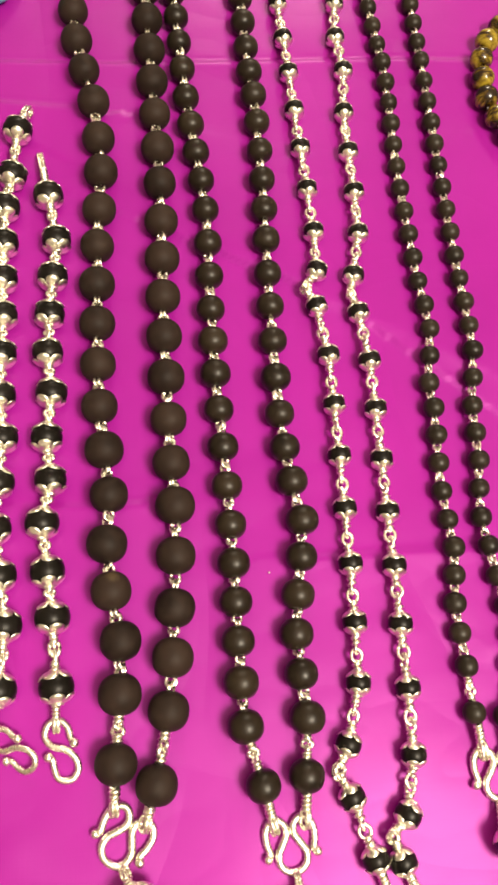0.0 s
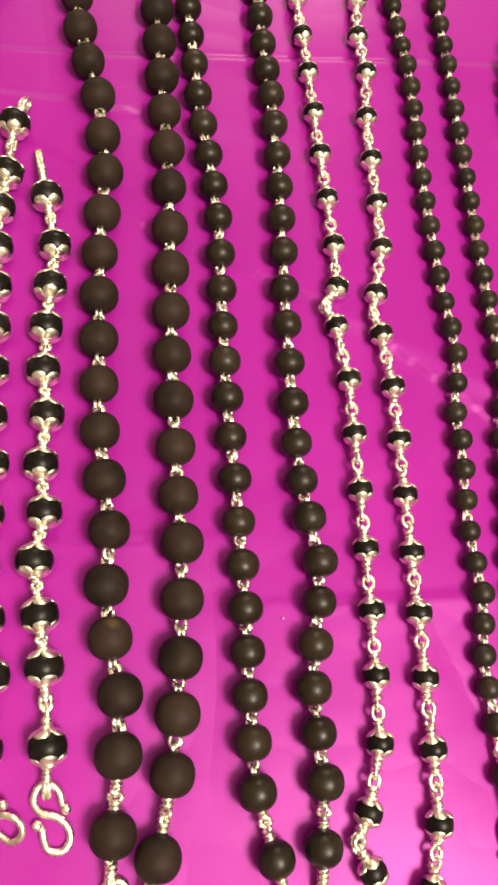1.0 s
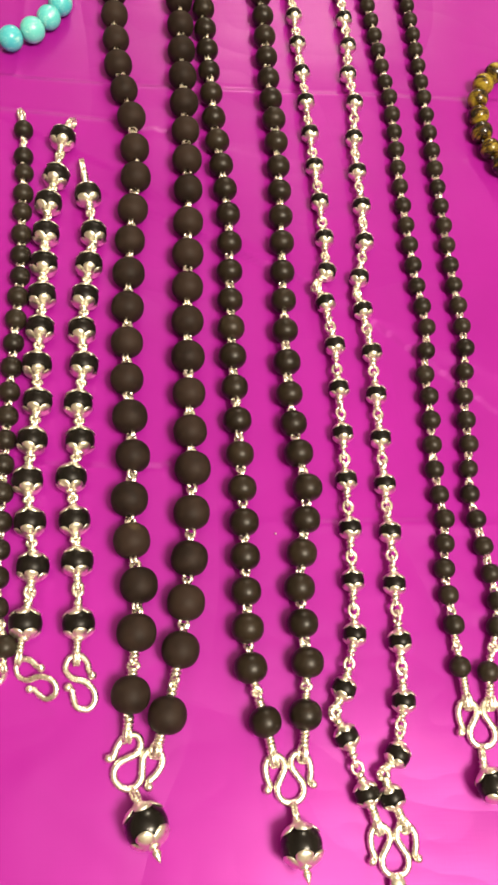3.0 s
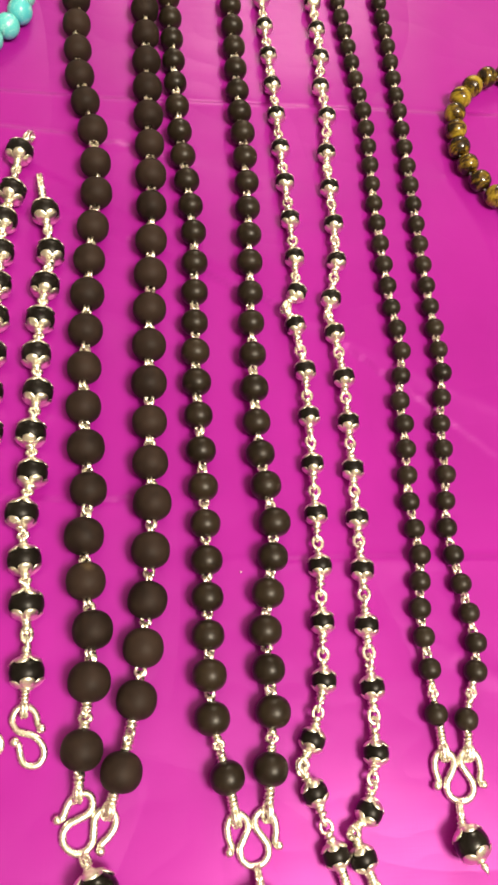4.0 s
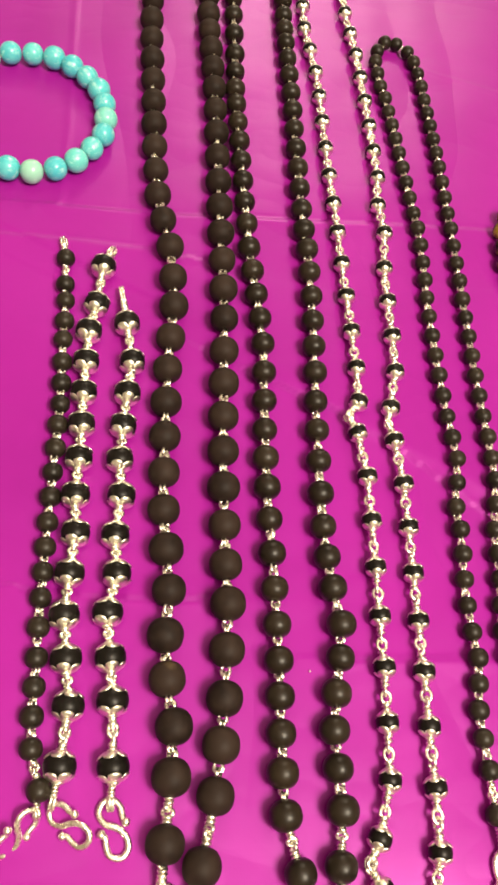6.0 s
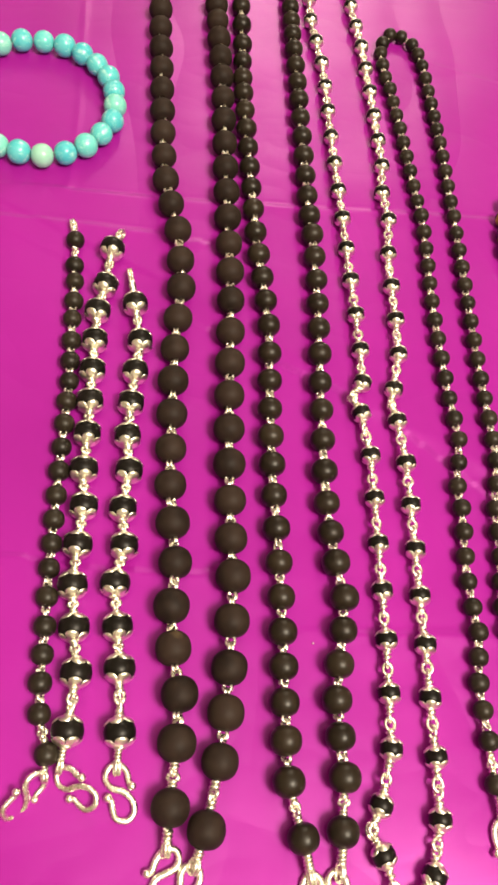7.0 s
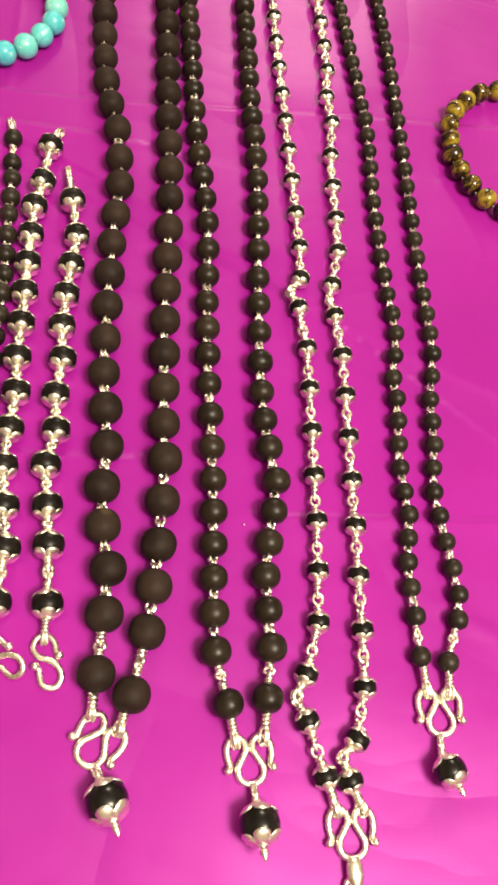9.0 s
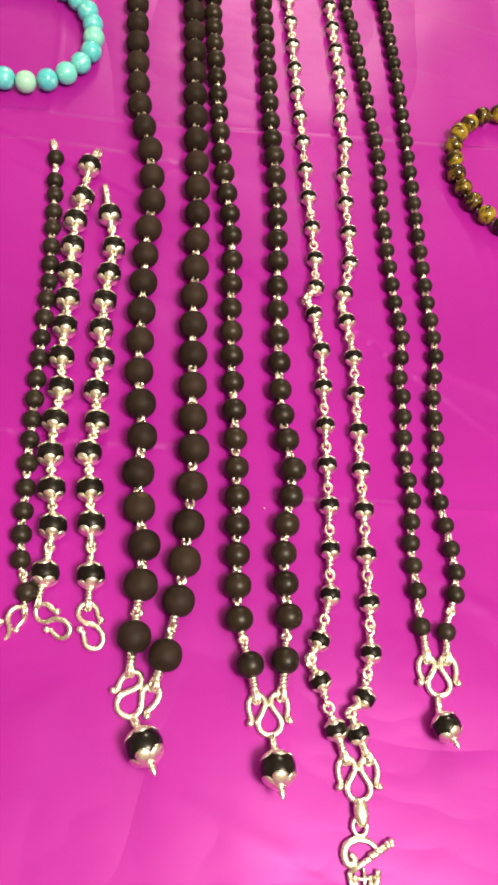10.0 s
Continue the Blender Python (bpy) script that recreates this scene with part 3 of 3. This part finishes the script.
mala = thing("bead_necklace", "long necklace of medium satin black wooden beads with silver wire links", "necklace", MALAS)
c, h = strand(mala, KNOTS_M2, 78, 8.9, 8.1, WOOD_SATIN, 0.36, seed=12, taper=0.06, square=0.85)
place("clasp", CLASP, mala, flat_at(6.8, -19.4, 5, scale=0.95), "silver double hook clasp")
end_eye(mala, c[0], h, (2.3, -9.9), 7.8, 0.52, 23)
end_eye(mala, c[-1], h, (9.9, -9.0), 7.8, 0.52, 24)
drop_bead(mala, (7.9, -29.0), (8.8, -37.3), (7.2, -19.9), 10.5, 2)

mala = thing("bead_necklace", "long necklace of small black silver-capped beads on wrapped wire", "necklace", MALAS)
c, h = strand(mala, KNOTS_M3, 60, 6.7, 6.3, STONE_BLACK, 0.53, caps=(5, 46, 68), coil=2.6, taper=0.06, seed=13, bends={1: (18.7, 2.3), 10: (21.6, 136.9), 48: (35.1, 134.5), 58: (30.8, -12.9)})
place("clasp", CLASP, mala, flat_at(32.9, -37.2, 1, scale=0.95), "silver double hook clasp")
end_eye(mala, c[0], h, (29.0, -26.6), 5.6, 0.50, 25)
end_eye(mala, c[-1], h, (36.0, -26.4), 5.6, 0.50, 26)
mala_capped = mala

mala = thing("bead_necklace", "long looped necklace of small black wooden beads with silver wire links", "necklace", MALAS)
c, h = strand(mala, KNOTS_M4, 80, 6.15, 5.8, WOOD_BLACK, 0.31, seed=14, taper=0.02, square=0.86)
place("clasp", CLASP, mala, flat_at(60.4, -7.0, 0, scale=0.97), "silver double hook clasp")
end_eye(mala, c[0], h, (56.9, 3.6), 5.8, 0.48, 27)
end_eye(mala, c[-1], h, (63.3, 3.4), 5.8, 0.48, 28)
drop_bead(mala, (60.0, -16.6), (62.4, -23.0), (59.6, -7.8), 8.8, 3)


# ---- the silver pendant under the capped string ----
def pendant(parent):
    bm = bmesh.new()
    lathe(bm, [(0.9 * MM, -2.2 * MM), (1.25 * MM, -1.2 * MM), (1.3 * MM, 0.6 * MM), (0.9 * MM, 1.9 * MM), (0.5 * MM, 2.4 * MM)], 14)
    part("bail", bm, SILVER, parent, along((32.8, -40.3, 1.9), (0.06, -1, 0)) @ Matrix.Diagonal((1.75, 1.2, 1.6, 1)), "silver bail")
    bm = bmesh.new()
    tube(bm, smooth_line([Vector((2.1 * math.cos(a), 2.5 * math.sin(a), 0)) * MM for a in (math.tau * i / 8 for i in range(8))], 3, True), 0.7 * MM, 8, True)
    part("ring", bm, SILVER, parent, flat_at(32.4, -43.9, 0, 0.9))
    bm = bmesh.new()
    o = lambda x, y: Vector((x, y, 0)) * MM
    swell = lambda u: (0.90 + 0.45 * math.sin(math.pi * u)) * MM
    # the scroll, the slanting flute with its beaded end, and the pierced plate under it
    tube(bm, smooth_line([o(-2.6, -4.7), o(-1.7, -5.7), o(-2.3, -7.5), o(-4.2, -7.2), o(-5.2, -4.9), o(-4.6, -2.2), o(-2.2, -0.5), o(0.6, 0.0), o(3.6, -0.8), o(6.0, -2.6)], 6), swell, 8, flat=0.6)
    ball(bm, o(-2.6, -4.8), 0.9 * MM)
    scroll = mesh_from("scroll", bm, SILVER)
    bm = bmesh.new()
    tube(bm, [o(-3.9, -10.2), o(1.0, -7.2), o(6.0, -4.1), o(10.8, -1.2)], lambda u: (0.8 + 0.55 * u) * MM, 8, flat=0.6)
    for q, r in ((o(9.7, -1.8), 1.6), (o(11.1, -0.6), 1.05), (o(11.3, -1.7), 0.95), (o(6.2, -3.4), 1.3), (o(4.0, -5.0), 1.3), (o(2.3, -6.6), 1.0)):
        ball(bm, q, r * MM)
    flute = mesh_from("flute", bm, SILVER)
    bm = bmesh.new()
    for x0, y0, x1, w in ((-3.7, -9.8, -2.7, 1.0), (-1.9, -10.6, -1.1, 0.9), (1.3, -8.6, 1.2, 0.55), (3.5, -10.8, 3.0, 0.9), (6.2, -9.3, 4.8, 1.1)):
        tube(bm, [o(x0, y0), o((x0 + x1) / 2, (y0 - 16) / 2), o(x1, -16.0)], w * MM, 8, flat=0.6)
    tube(bm, [o(-3.4, -11.2), o(1.0, -11.9), o(5.8, -10.8)], 0.55 * MM, 8, flat=0.6)
    tube(bm, [o(-3.1, -15.6), o(0.9, -16.2), o(5.0, -15.6)], 1.0 * MM, 8, flat=0.6)
    charm = part("charm", bm, SILVER, parent, flat_at(31.9, -47.2, 0, 0.8, 0.86), "scrolled openwork silver charm")
    place("scroll", scroll, charm, Matrix())
    place("flute", flute, charm, Matrix())


pendant(mala_capped)

# ---- the three short strings ----
SHORT = "short bead bracelets beside the necklaces"
short = thing("bead_bracelet", "open bracelet of small plain black beads with a silver hook", "bracelet", SHORT)
c, h = strand(short, KNOTS_A, 22, 6.6, 6.1, WOOD_BLACK, 0.33, seed=15, square=0.82)
place("hook", S_HOOK, short, flat_at(-68.3, 15.4, -48, 1.6, 0.95) @ Matrix.Rotation(radians(48), 4, "Y"), "silver S hook")
end_eye(short, c[-1], h, (-68.6, 14.6), 6.0, 0.38, 31)
end_eye(short, c[0], h, (-78.9, 204.0), 6.0, 0.5, 32, 0.5)

short = thing("bead_bracelet", "open bracelet of black silver-capped beads with a silver hook", "bracelet", SHORT)
c, h = strand(short, KNOTS_B, 14, 8.8, 8.1, STONE_BLACK, 0.50, caps=(5, 42, 65), coil=1.5, seed=16)
place("hook", S_HOOK, short, flat_at(-64.6, 17.2, 38, 1.3, 0.92) @ Matrix.Rotation(radians(-25), 4, "Y"), "silver S hook")
end_eye(short, c[-1], h, (-65.0, 16.6), 7.8, 0.45, 33)
end_eye(short, c[0], h, (-60.8, 200.5), 7.8, 0.55, 34, 0.35)

short = thing("bead_bracelet", "open bracelet of black silver-capped beads with a silver hook", "bracelet", SHORT)
c, h = strand(short, KNOTS_C, 12, 8.8, 8.1, STONE_BLACK, 0.50, caps=(5, 42, 65), coil=1.5, seed=17)
place("hook", S_HOOK, short, flat_at(-49.9, 18.6, 5), "silver S hook")
end_eye(short, c[-1], h, (-49.8, 16.4), 7.8, 0.45, 35)
end_eye(short, c[0], h, (-57.0, 183.5), 7.8, 0.5, 36, 0.5)


# ---- the two stretch bracelets ----
def stretch_bracelet(name, label, centre, radius, count, phase, size, material, seed, odd=None):
    rnd = random.Random(seed)
    ob = thing(name, label, "bracelet", "round stretch bracelets")
    meshes = [bead_mesh("bead", size * s, size * 0.96 * s, material, seed + i) for i, s in enumerate((1.0, 1.03, 0.98))]
    for i in range(count):
        a = math.tau * i / count + radians(phase)
        r = radius * (1 + 0.035 * math.cos(2 * (a + radians(60)))) + rnd.uniform(-0.4, 0.4)
        way = Vector((-math.sin(a), math.cos(a), 0))
        way.rotate(Euler((0, 0, rnd.uniform(-0.15, 0.15))))
        me = meshes[i % 3]
        if odd and i in odd:
            me = bead_mesh("bead", size, size * 0.96, odd[i], seed + i)
        place("bead", me, ob, along((centre[0] + r * math.cos(a), centre[1] + r * math.sin(a), size / 2), way, rnd.uniform(0, 6)))
    bm = bmesh.new()
    tube(bm, [Vector((centre[0] + radius * math.cos(a), centre[1] + radius * math.sin(a), size / 2)) * MM for a in (math.tau * k / 64 for k in range(64))], 0.35 * MM, 6, True)
    part("cord", bm, STEEL, ob)
    return ob


stretch_bracelet("turquoise_bracelet", "round stretch bracelet of pale turquoise beads", (-98.5, 264.6), 31.3, 23, 13.5, 8.9, TURQUOISE, 41, {17: TURQUOISE_PALE})
stretch_bracelet("tiger_eye_bracelet", "round stretch bracelet of banded golden brown stone beads", (123.2, 211.5), 35.5, 27, 173.0, 8.0, TIGER, 43)


# ---- a fleck of lint on the cloth ----
bm = bmesh.new()
bmesh.ops.create_icosphere(bm, subdivisions=2, radius=0.00026)
for v in bm.verts:
    v.co *= 1 + 0.5 * noise.noise(v.co * 4000)
lint = new("lint_fleck", mesh_from("lint_fleck", bm, plain("white_lint", (0.50, 0.44, 0.46), (0.62, 0.56, 0.56), 0.9, 3000)))
lint.location = (0.0054, 0.0527, 0.0002)
tagged(lint, "tiny white fleck of lint lying on the cloth", "lint")
